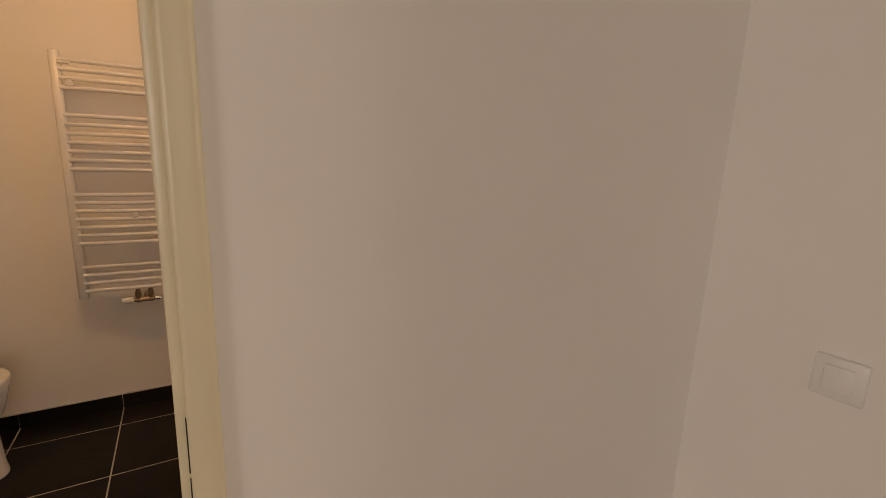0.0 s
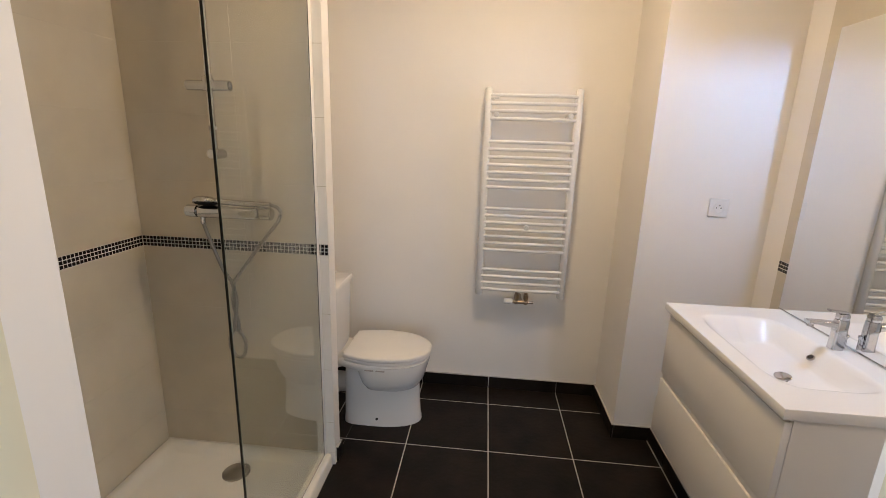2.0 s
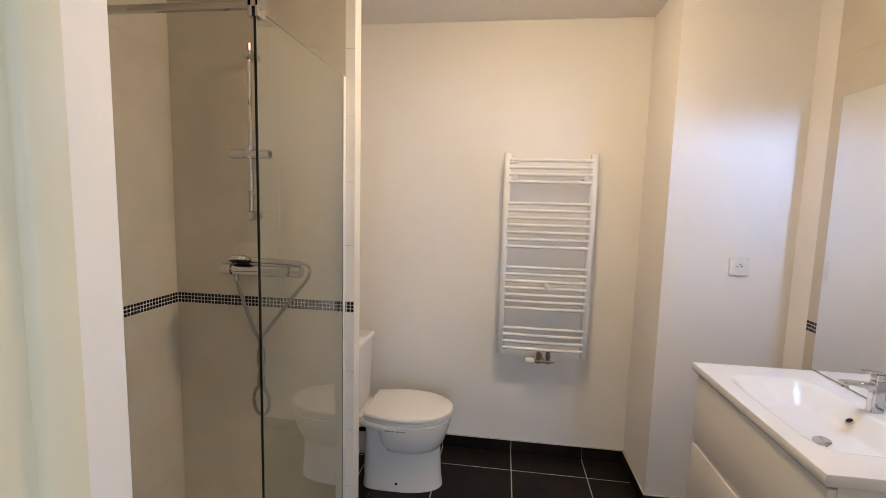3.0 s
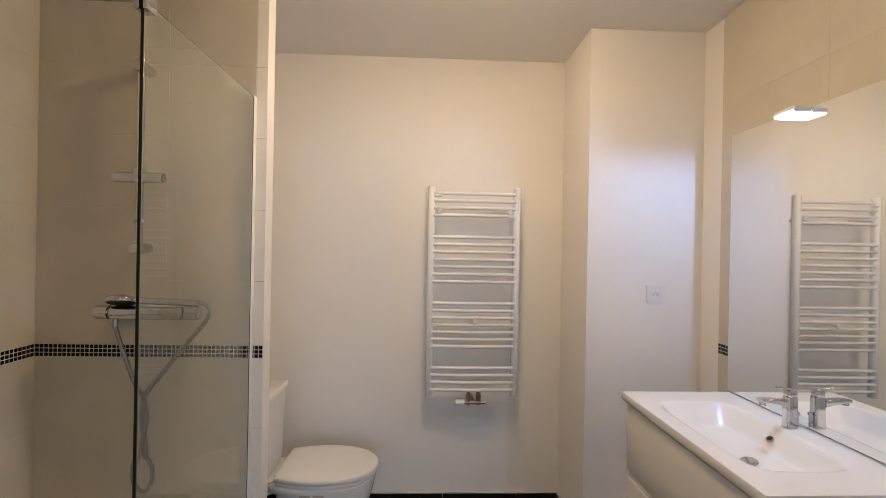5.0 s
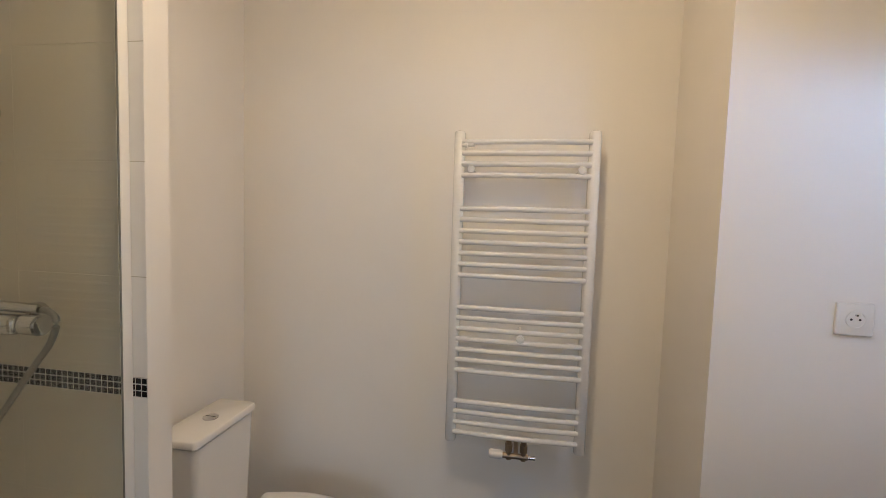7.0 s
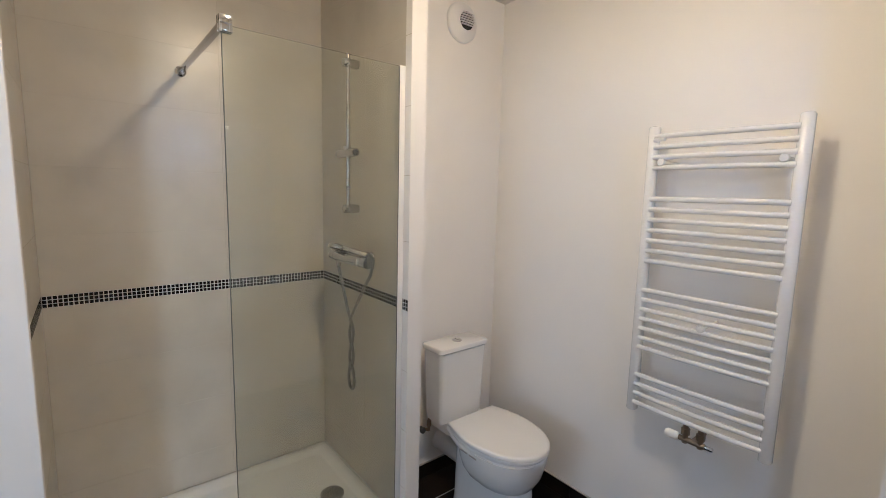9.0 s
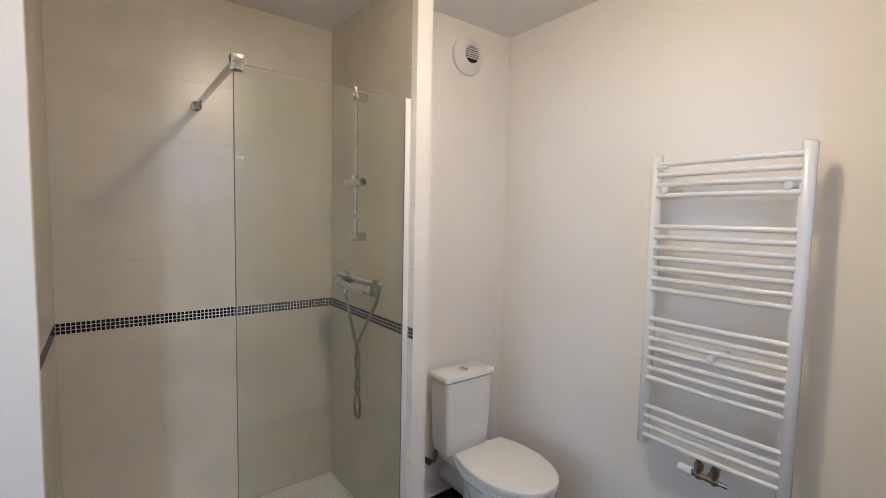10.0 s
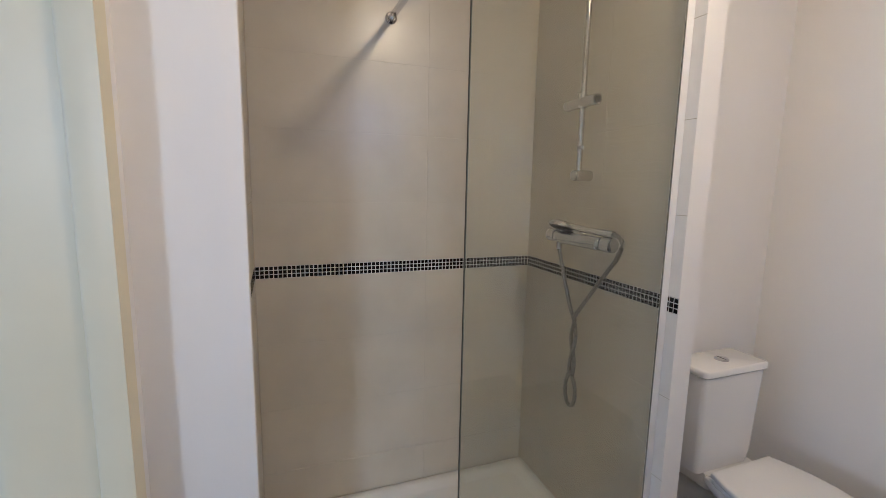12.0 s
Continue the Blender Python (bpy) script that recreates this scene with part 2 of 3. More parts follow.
def pierced_wall(name, x0, x1, ya, yb, za, zb, label):
    """A wall across the hall with an opening from ya to yb and from za to zb."""
    bm = bmesh.new()
    box(bm, (x0, -3.6, 0), (x1, ya, C))
    box(bm, (x0, yb, 0), (x1, YH, C))
    box(bm, (x0, ya, zb), (x1, yb, C))
    if za > 0.05:
        box(bm, (x0, ya, 0), (x1, yb, za))
    tagged(part(name, bm, PAINT), label, "wall", kind="structure")


# openings are made up: they let in and bound the side fill lights
pierced_wall("wall_hall_east", 1.96, 2.06, 0.85, 1.69, 0.0, 2.08, "white painted hall wall with an added unseen opening for fill light")
pierced_wall("wall_room_east", 4.1, 4.3, 0.35, 0.81, 1.15, 2.25, "white painted wall, added out of view with an opening for fill light")
pierced_wall("wall_hall_west", -4.4, -4.3, -0.5, 0.5, 1.0, 2.2, "white painted hall wall, added out of view with an opening for fill light")


def added_side_window(name, x, ya, yb, za, zb, label):
    w = tagged(new(name), label, "window", kind="structure")
    w.location = (x, (ya + yb) / 2, za)
    bpy.context.view_layer.update()
    bm = bmesh.new()
    for lo, hi in (((x - 0.025, ya, za), (x + 0.025, ya + 0.03, zb)), ((x - 0.025, yb - 0.03, za), (x + 0.025, yb, zb)),
                   ((x - 0.025, ya + 0.03, za), (x + 0.025, yb - 0.03, za + 0.03)), ((x - 0.025, ya + 0.03, zb - 0.03), (x + 0.025, yb - 0.03, zb))):
        box(bm, lo, hi, 0.004)
    part("window_frame", bm, PLASTIC, w)
    pane = bx("pane", (x - 0.003, ya + 0.03, za + 0.03), (x + 0.003, yb - 0.03, zb - 0.03), PANE, w)
    pane.visible_shadow = False


# made-up windows, never in view, behind the east and west fill lights
added_side_window("added_window_2", -4.36, -0.5, 0.5, 1.0, 2.2, "white framed window, added out of view behind the west fill light")
added_side_window("added_window_1", 4.2, 0.35, 0.81, 1.15, 2.25, "narrow white framed window, added out of view behind the east fill light")


def added_back_window(name, xa, xb, za, zb, label):
    w = tagged(new(name), label, "window", kind="structure")
    w.location = ((xa + xb) / 2, -3.65, za)
    bpy.context.view_layer.update()
    bm = bmesh.new()
    for lo, hi in (((xa, -3.675, za), (xa + 0.05, -3.625, zb)), ((xb - 0.05, -3.675, za), (xb, -3.625, zb)),
                   ((xa + 0.05, -3.675, za), (xb - 0.05, -3.625, za + 0.05)), ((xa + 0.05, -3.675, zb - 0.05), (xb - 0.05, -3.625, zb))):
        box(bm, lo, hi, 0.004)
    part("window_frame", bm, PLASTIC, w)
    bx("pane", (xa + 0.05, -3.653, za + 0.05), (xb - 0.05, -3.647, zb - 0.05), PANE, w).visible_shadow = False


# made-up window out of view, behind the south fill light
added_back_window("added_window_3", 0.03, 1.77, 1.1, 2.2, "white framed window, added out of view behind the south fill light")

# door frame: cream pressed-metal profile with a rebate, no leaf in view
door = tagged(new("door_1"), "cream painted metal door frame, standing open without leaf", "door frame", kind="structure")
door.location = (0.468, 2.1, F)
bpy.context.view_layer.update()


def jamb(x, s, far, name):
    """Jamb with its inner face at x; s is +1 on the vanity side, -1 on the shower side."""
    prof = [(0, far), (0, 2.194), (0.003, 2.189), (0.012, 2.187), (0.012, 2.164), (0.014, 2.158), (0.019, 2.1545), (0.040, 2.1545),
            (0.045, 2.157), (0.047, 2.1645), (0.0245, 2.1645), (0.0245, far)]
    if s < 0:
        prof = [(0, far), (0, 2.178), (0.004, 2.172), (0.013, 2.170), (0.013, 2.073), (0.015, 2.056), (0.021, 2.041), (0.034, 2.0340), (0.050, 2.0340),
                (0.056, 2.037), (0.058, 2.0445), (0.0505, 2.0445), (0.0505, far)]
    bm = bmesh.new()
    loft(bm, [[(x + s * a, b, z) for a, b in prof] for z in (F, 2.01)])
    return part(name, bm, FRAME, door)


jr = jamb(0.912, 1, 2.205, "jamb")
jamb(0.025, -1, 2.22, "jamb")
bm = bmesh.new()
box(bm, (0.025, 2.1875, 1.97), (0.912, 2.205, 2.0095), 0.003)
box(bm, (-0.025, 2.1545, 2.0105), (0.959, 2.1645, 2.052), 0.003)
box(bm, (0.013, 2.1655, 1.983), (0.924, 2.187, 2.0095), 0.002)
part("head", bm, FRAME, door)
bx("latch_hole", (0.9225, 2.1685, 0.965), (0.9247, 2.1815, 1.03), DARK, jr)
bx("bolt_hole", (0.9225, 2.1685, 0.888), (0.9247, 2.1815, 0.95), DARK, jr)

# ---- shower ----
tray = root("shower_tray", (-0.48, 2.92, F), "flat white resin shower tray with raised rim", "shower tray")
bm = bmesh.new()
x0, x1, y0, y1 = XL, -0.085, YN, YM
ins = [(0.0, F), (0.0, 0.074), (0.006, 0.080), (0.045, 0.080), (0.062, 0.064), (0.075, 0.060)]


def rect(i, z, n=6):
    a, b, c, d = x0 + i, x1 - i, y0 + i, y1 - i
    r = 0.012 + i * 0.3
    out = []
    for cx, cy, t0 in ((b - r, d - r, 0), (a + r, d - r, 90), (a + r, c + r, 180), (b - r, c + r, 270)):
        out += [(cx + r * math.cos(radians(t0 + 90 * k / n)), cy + r * math.sin(radians(t0 + 90 * k / n)), z) for k in range(n + 1)]
    return out


loft(bm, [rect(i, z) for i, z in ins])
part("tray_body", bm, RESIN, tray)
dr = bmesh.new()
lathe(dr, [(0.054, 0.0), (0.054, 0.004), (0.048, 0.007), (0.0005, 0.008)], pose(-0.455, 3.335, 0.0605))
part("drain_cover", dr, STEEL, tray, "round brushed steel drain cover")

screen = root("shower_screen", (-0.1, 3.16, 0.08), "fixed clear glass shower screen with white wall profile", "shower screen")
gl = bx("glass_panel", (-0.119, 2.852, 0.084), (-0.111, 3.4575, 1.925), GLASS, screen, 0.0, "clear slightly green glass panel")
gl.visible_shadow = False
# thin strip with the edge's dark reflection put into its colour
bx("blackened_edge", (-0.1186, 2.8504, 0.084), (-0.1117, 2.8518, 1.925), GLASS_EDGE, screen, 0.0, "front edge of the glass, blackened to stand for internal reflection")
# added sliver: a painted glint along the front corner
bm = bmesh.new()
loft(bm, [[(-0.1116, 2.8504, z), (-0.1109, 2.8519, z), (-0.1116, 2.8519, z)] for z in (0.084, 1.925)])
part("pale_corner_line", bm, GLASS_CORNER, screen, "pale line on the glass corner, painted as caught light")
# added grey strip: the gap's darkness between glass and profile, put into colour
bx("profile_gap_strip", (-0.1109, 3.4545, 0.084), (-0.1099, 3.4575, 1.922), GAP_GREY, screen, 0.0, "grey strip standing in for the dark gap at the profile")
bm = bmesh.new()
box(bm, (-0.1208, 3.458, 0.081), (-0.1183, YM - 0.001, 1.928), 0.0008)
box(bm, (-0.1117, 3.458, 0.081), (-0.1092, YM - 0.001, 1.928), 0.0008)
box(bm, (-0.1182, 3.4625, 0.081), (-0.1118, YM - 0.001, 1.928))
part("wall_profile", bm, PLASTIC, screen, "white wall profile")
bx("bottom_seal", (-0.122, 2.852, 0.0803), (-0.109, 3.451, 0.0838), PLASTIC, screen)

bar = root("stabiliser_bar", (-0.1, 2.858, 1.92), "square chrome stabiliser bar from glass to tiled wall", "support bar")
bm = bmesh.new()
box(bm, (XL + 0.012, 2.853, 1.927), (-0.130, 2.871, 1.945), 0.002)
part("bar", bm, CHROME, bar)
bm = bmesh.new()
box(bm, (-0.131, 2.843, 1.903), (-0.1192, 2.879, 1.951), 0.002)
box(bm, (-0.1108, 2.843, 1.903), (-0.101, 2.879, 1.951), 0.002)
box(bm, (-0.1315, 2.843, 1.9265), (-0.1005, 2.879, 1.9515), 0.002)
part("glass_clamp", bm, CHROME, bar)
bm = bmesh.new()
lathe(bm, [(0.021, 0), (0.021, 0.008), (0.014, 0.012), (0.014, 0.016)], pose(XL + 0.001, 2.862, 1.936, 0, 90, 0))
part("wall_flange", bm, CHROME, bar)

rail = root("shower_rail", (-0.485, YM, 1.38), "chrome shower slide rail with handset holder", "shower rail")
bm = bmesh.new()
cyl(bm, (-0.485, 3.435, 1.365), (-0.485, 3.435, 2.045), 0.0095)
part("rod", bm, CHROME, rail)
for z in (1.382, 2.005):
    bm = bmesh.new()
    lathe(bm, [(0.0185, 0), (0.0195, 0.003), (0.0195, 0.066), (0.017, 0.070), (0.0005, 0.0705)], pose(-0.485, YM - 0.001, z, 90, 0, 0), 24)
    part("rail_bracket", bm, CHROME, rail)
bm = bmesh.new()
cyl(bm, (-0.562, 3.43, 1.625), (-0.405, 3.43, 1.625), 0.0185, 24)
cyl(bm, (-0.485, 3.43, 1.607), (-0.485, 3.43, 1.655), 0.018)
part("handset_holder", bm, CHROME, rail)
bm = bmesh.new()
cyl(bm, (-0.4049, 3.43, 1.625), (-0.4035, 3.43, 1.625), 0.0125)
part("holder_socket", bm, DARK, rail)
bm = bmesh.new()
cyl(bm, (-0.485, 3.435, 1.47), (-0.485, 3.435, 1.482), 0.0125)
part("stop_ring", bm, STEEL, rail)

mixer = root("shower_mixer", (-0.44, YM, 1.165), "chrome thermostatic shower mixer bar on the tiled wall", "shower mixer")
bm = bmesh.new()
box(bm, (-0.556, 3.386, 1.143), (-0.314, 3.440, 1.186), 0.015, 4)
part("mixer_body", bm, CHROME, mixer)
for xa, xb in ((-0.605, -0.557), (-0.313, -0.268)):
    bm = bmesh.new()
    cyl(bm, (xa, 3.415, 1.165), (xb, 3.415, 1.165), 0.0235, 24)
    bmesh.ops.bevel(bm, geom=[e for e in bm.edges if len(e.link_faces) == 2 and max(len(f.verts) for f in e.link_faces) > 4], offset=0.004, segments=2, affect="EDGES")
    part("control_knob", bm, CHROME, mixer)
for x in (-0.51, -0.36):
    bm = bmesh.new()
    lathe(bm, [(0.034, 0), (0.034, 0.006), (0.019, 0.02), (0.017, 0.06)], pose(x, YM - 0.001, 1.165, 90, 0, 0))
    part("wall_rosette", bm, CHROME, mixer)
bm = bmesh.new()
cyl(bm, (-0.545, 3.415, 1.146), (-0.545, 3.415, 1.118), 0.0105)
part("hose_outlet", bm, CHROME, mixer)

handset = root("shower_handset", (-0.55, 3.41, 1.19), "chrome hand shower resting on the mixer with twisted metal hose", "hand shower")
bm = bmesh.new()
HM = pose(-0.517, 3.402, 1.207, -20, 0, 12)
lathe(bm, [(0.040, -0.0105), (0.045, -0.009), (0.047, -0.002), (0.043, 0.007), (0.028, 0.014), (0.0005, 0.017)], HM)
head = part("shower_head", bm, CHROME, handset)
bm = bmesh.new()
lathe(bm, [(0.0005, -0.012), (0.036, -0.0118), (0.0405, -0.0100)], HM)
part("spray_face", bm, DARK, head, "dark grey spray face")
bm = bmesh.new()
tube(bm, [(-0.545 + 0.27 * k / 10, 3.408 + 0.01 * k / 10, 1.212 - 0.006 * math.sin(k / 10 * 3) - 0.012 * (k / 10) ** 2) for k in range(11)], 0.0115, 14)
part("handle", bm, CHROME, handset)
bm = bmesh.new()
pts = []
for k in range(9):                       # right arc and descent
    a = k / 8
    pts.append((-0.272 + 0.035 * math.sin(a * 2.4), 3.418, 1.198 - 0.06 * a * a))
for k in range(1, 15):
    a = k / 14
    pts.append((-0.248 - 0.205 * a ** 0.95, 3.425, 1.138 - 0.258 * a))
for k in range(1, 25):                   # twist
    a = k / 24
    pts.append((-0.461 + 0.0066 * math.cos(a * 2 * math.pi), 3.437 - 0.0085 * math.sin(a * 2 * math.pi), 0.88 - 0.215 * a))
for k in range(1, 28):                   # bottom loop
    a = k / 28
    pts.append((-0.461 + 0.0066 * math.cos(a * math.pi) + 0.030 * math.sin(a * 2 * math.pi), 3.428 + 0.018 * a, 0.605 + 0.060 * math.cos(a * 2 * math.pi)))
for k in range(1, 25):
    a = 1 - k / 24
    pts.append((-0.461 - 0.0066 * math.cos(a * 2 * math.pi), 3.437 + 0.0085 * math.sin(a * 2 * math.pi), 0.88 - 0.215 * a))
for k in range(1, 15):
    a = k / 14
    pts.append((-0.4705 - 0.0745 * a ** 0.8, 3.437 - 0.022 * a, 0.88 + 0.24 * a))
tube(bm, pts, 0.0072, 10)
part("hose", bm, HOSE, handset, "grey metal spiral hose")

# ---- toilet ----
TY = 3.885
toilet = root("toilet", (0.0, TY, F), "white ceramic close-coupled toilet with closed lid", "toilet")


def egg(xb, xf, hw, z, n=40):
    """A flat-backed oval from xb to xf with half width hw."""
    out = []
    xm = xb + (xf - xb) * 0.42
    for i in range(n):
        a = 2 * math.pi * i / n
        c, s = math.cos(a), math.sin(a)
        e = 2.1 if c > 0 else 5.0
        x = xm + (xf - xm if c > 0 else xm - xb) * math.copysign(abs(c) ** (2 / e), c)
        y = TY + hw * math.copysign(abs(s) ** (2 / (2.3 if c > 0 else 5.0)), s)
        out.append((x, y, z))
    return out


def rrect(xa, xb, ya, yb, r, z, n=5):
    out = []
    for cx, cy, t0 in ((xb - r, yb - r, 0), (xa + r, yb - r, 90), (xa + r, ya + r, 180), (xb - r, ya + r, 270)):
        out += [(cx + r * math.cos(radians(t0 + 90 * k / n)), cy + r * math.sin(radians(t0 + 90 * k / n)), z) for k in range(n + 1)]
    return out


def dee(xb, xf, hw, z, back=0.8, n=28):
    """Outline of a toilet lid: straight back with tight corners, sides that widen, and a round front."""
    xm = xb + (xf - xb) * 0.40
    out = [(xb, TY - hw * back, z)]
    out += [(xb + (xm - xb) * k / 6, TY - hw * (back + (1 - back) * math.sin(k / 6 * math.pi / 2)), z) for k in range(1, 6)]
    for i in range(n + 1):
        a = -math.pi / 2 + math.pi * i / n
        c, s = math.cos(a), math.sin(a)
        out.append((xm + (xf - xm) * abs(c) ** 0.94, TY + hw * math.copysign(abs(s) ** 0.94, s), z))
    out += [(xb + (xm - xb) * k / 6, TY + hw * (back + (1 - back) * math.sin(k / 6 * math.pi / 2)), z) for k in range(5, 0, -1)]
    out.append((xb, TY + hw * back, z))
    return out


bm = bmesh.new()
loft(bm, [egg(0.005, 0.222, 0.095, 0.222), egg(-0.015, 0.250, 0.128, 0.238), egg(-0.036, 0.272, 0.150, 0.278), egg(-0.050, 0.286, 0.161, 0.328), egg(-0.056, 0.294, 0.166, 0.370), egg(-0.056, 0.296, 0.167, 0.385)])
loft(bm, [dee(-0.13, 0.292, 0.160, 0.352, 0.72), dee(-0.15, 0.297, 0.167, 0.372, 0.72), dee(-0.15, 0.297, 0.167, 0.388, 0.72), dee(-0.148, 0.293, 0.163, 0.392, 0.72)])
loft(bm, [rrect(-0.285, -0.13, TY - 0.118, TY + 0.112, 0.02, z) for z in (0.345, 0.352, 0.392, 0.3965)])
part("bowl", bm, CERAMIC, toilet)
bm = bmesh.new()
loft(bm, [egg(-0.138, 0.262, 0.108, F), egg(-0.138, 0.262, 0.108, 0.030), egg(-0.135, 0.256, 0.105, 0.06), egg(-0.134, 0.252, 0.104, 0.12), egg(-0.132, 0.248, 0.104, 0.21), egg(-0.130, 0.240, 0.103, 0.29), egg(-0.128, 0.220, 0.100, 0.345)])
part("foot", bm, CERAMIC, toilet)
bm = bmesh.new()
cyl(bm, (0.045, TY - 0.1085, 0.062), (0.045, TY - 0.099, 0.062), 0.0065)
part("fixing_hole", bm, DARK, toilet)
# two short grey strips let into the bowl's side below the seat
bx("rim_strip", (0.0, TY - 0.1682, 0.363), (0.045, TY - 0.158, 0.370), SHADOW_GAP, toilet, 0.002)
bx("rim_strip", (0.055, TY - 0.1682, 0.363), (0.10, TY - 0.158, 0.370), SHADOW_GAP, toilet, 0.002)
bm = bmesh.new()
loft(bm, [dee(-0.108, 0.297, 0.168, 0.3925), dee(-0.110, 0.302, 0.171, 0.397), dee(-0.110, 0.302, 0.171, 0.406), dee(-0.108, 0.299, 0.169, 0.4085)])
part("seat", bm, PLASTIC, toilet)
bm = bmesh.new()
loft(bm, [dee(-0.112, 0.302, 0.170, 0.4095), dee(-0.114, 0.307, 0.174, 0.413), dee(-0.114, 0.307, 0.174, 0.426), dee(-0.112, 0.304, 0.171, 0.4305), dee(-0.105, 0.292, 0.160, 0.4325)])
part("lid", bm, PLASTIC, toilet)
for s in (-1, 1):
    bm = bmesh.new()
    cyl(bm, (-0.116, TY + s * 0.06, 0.411), (-0.116, TY + s * 0.10, 0.411), 0.011)
    part("hinge", bm, PLASTIC, toilet)
cistern = bmesh.new()


CY0, CY1 = TY - 0.175, TY + 0.115
loft(cistern, [rrect(-0.268, -0.155, CY0 + 0.022, CY1 - 0.022, 0.018, 0.398), rrect(-0.271, -0.149, CY0 + 0.016, CY1 - 0.016, 0.018, 0.44), rrect(-0.275, -0.141, CY0 + 0.004, CY1 - 0.004, 0.018, 0.7385)])
part("cistern", cistern, CERAMIC, toilet)
bm = bmesh.new()
loft(bm, [rrect(-0.276, -0.139, CY0, CY1, 0.016, 0.7425), rrect(-0.279, -0.134, CY0 - 0.004, CY1 + 0.004, 0.016, 0.746), rrect(-0.279, -0.134, CY0 - 0.004, CY1 + 0.004, 0.016, 0.764), rrect(-0.275, -0.138, CY0, CY1, 0.014, 0.768)])
lid = part("cistern_lid", bm, CERAMIC, toilet)
bm = bmesh.new()
lathe(bm, [(0.023, 0), (0.023, 0.003), (0.02, 0.005), (0.0005, 0.005)], pose(-0.203, 3.859, 0.7682))
part("flush_button", bm, CHROME, lid, "round chrome dual flush button")
bx("button_split", (-0.2205, 3.8582, 0.7734), (-0.1855, 3.8598, 0.7738), DARK, lid)
bm = bmesh.new()
tube(bm, [(-0.13 - 0.21 * k / 8, TY + 0.0, 0.20) for k in range(9)], 0.052, 20)
part("waste_pipe", bm, PLASTIC, toilet)
valve = root("angle_valve", (-0.33, 3.70, 0.38), "small chrome water supply valve below the cistern", "valve")
bm = bmesh.new()
cyl(bm, (-0.3445, 3.715, 0.33), (-0.29, 3.715, 0.33), 0.009)
cyl(bm, (-0.255, 3.742, 0.33), (-0.255, 3.742, 0.3985), 0.007)
cyl(bm, (-0.30, 3.715, 0.33), (-0.255, 3.742, 0.33), 0.007)
cyl(bm, (-0.255, 3.742, 0.352), (-0.255, 3.742, 0.378), 0.012, 6)
part("valve_body", bm, BRASS, valve)
bm = bmesh.new()
cyl(bm, (-0.29, 3.715, 0.33), (-0.262, 3.715, 0.33), 0.014, 12)
part("valve_knob", bm, RUBBER, valve)

vent = root("air_vent", (-0.345, 3.953, 2.26), "round white plastic extractor vent high on the wall", "air vent")
VM = pose(-0.3448, 3.953, 2.26, 0, 90, 0)
bm = bmesh.new()
lathe(bm, [(0.092, 0), (0.092, 0.006), (0.084, 0.014), (0.066, 0.022), (0.052, 0.030), (0.048, 0.032), (0.0005, 0.032)], VM, 40)
part("vent_dish", bm, PLASTIC, vent)
bm = bmesh.new()
lathe(bm, [(0.041, 0), (0.041, 0.001), (0.0005, 0.0012)], pose(-0.3127, 3.958, 2.262, 0, 90, 0), 32)
part("vent_mouth", bm, DARK, vent)
for k in range(6):
    dz = -0.020 + 0.0105 * k
    w = math.sqrt(0.043 ** 2 - dz ** 2)
    bx("slat", (-0.3114, 3.958 - w, 2.262 + dz - 0.0022), (-0.3020, 3.958 + w, 2.262 + dz + 0.0022), PLASTIC, vent, 0.001)

# ---- towel radiator ----
rad = root("towel_radiator", (0.75, YB, 0.65), "white enamelled ladder towel radiator on the wall", "radiator")
RX0, RX1, RY = 0.530, 0.968, 4.135
for x in (RX0, RX1):
    bm = bmesh.new()
    rings = [rrect(x - 0.0185 + i, x + 0.0185 - i, RY - 0.02 + i, RY + 0.02 - i, 0.0155 - i, z) for i, z in ((0.003, 0.648), (0, 0.652), (0, 1.712), (0.004, 1.717))]
    loft(bm, rings)
    part("post", bm, ENAMEL, rad)
rung_mesh = None
tops = [1.681, 1.644, 1.608, 1.571] + [1.460 - 0.0377 * k for k in range(7)] + [1.123 - 0.0365 * k for k in range(7)] + [0.795 - 0.037 * k for k in range(4)]
for z in tops:
    if rung_mesh is None:
        bm = bmesh.new()
        tube(bm, [(RX0 + 0.010 + (RX1 - RX0 - 0.02) * k / 14, RY - 0.014 - 0.007 * math.sin(math.pi * k / 14), 0) for k in range(15)], 0.0090, 12)
        rung_mesh = mesh_of("rung", bm, ENAMEL)
    ob = new("rung", rung_mesh)
    ob.location = (0, 0, z)
    ob.parent = rad
    ob.matrix_parent_inverse = rad.matrix_world.inverted()
for x, z, d in ((0.572, 1.59, 0.012), (0.929, 1.59, 0.012), (0.757, 1.032, 0.026)):
    bm = bmesh.new()
    lathe(bm, [(0.0135, 0), (0.0135, 0.008), (0.0115, 0.012), (0.0005, 0.013)], pose(x, RY - d - 0.004, z, 90, 0, 0), 20)
    cyl(bm, (x, RY - d - 0.004, z), (x, YB - 0.001, z), 0.007, 12)
    part("wall_bracket", bm, ENAMEL, rad)
bm = bmesh.new()
cyl(bm, (RX0 + 0.012, RY - 0.024, 1.668), (RX0 + 0.052, RY - 0.028, 1.668), 0.0062, 12)
lathe(bm, [(0.009, 0), (0.009, 0.008), (0.006, 0.010)], pose(RX0 + 0.020, RY - 0.0245, 1.668, 0, 90, 0), 12)
part("bleed_valve", bm, ENAMEL, rad, "small white bleed valve")
for x in (RX0, RX1):
    bm = bmesh.new()
    lathe(bm, [(0.0105, 0), (0.0105, 0.0018), (0.008, 0.0024), (0.0005, 0.0024)], pose(x, RY, 1.7172), 18)
    part("post_plug", bm, STEEL, rad, "small grey screw plug")
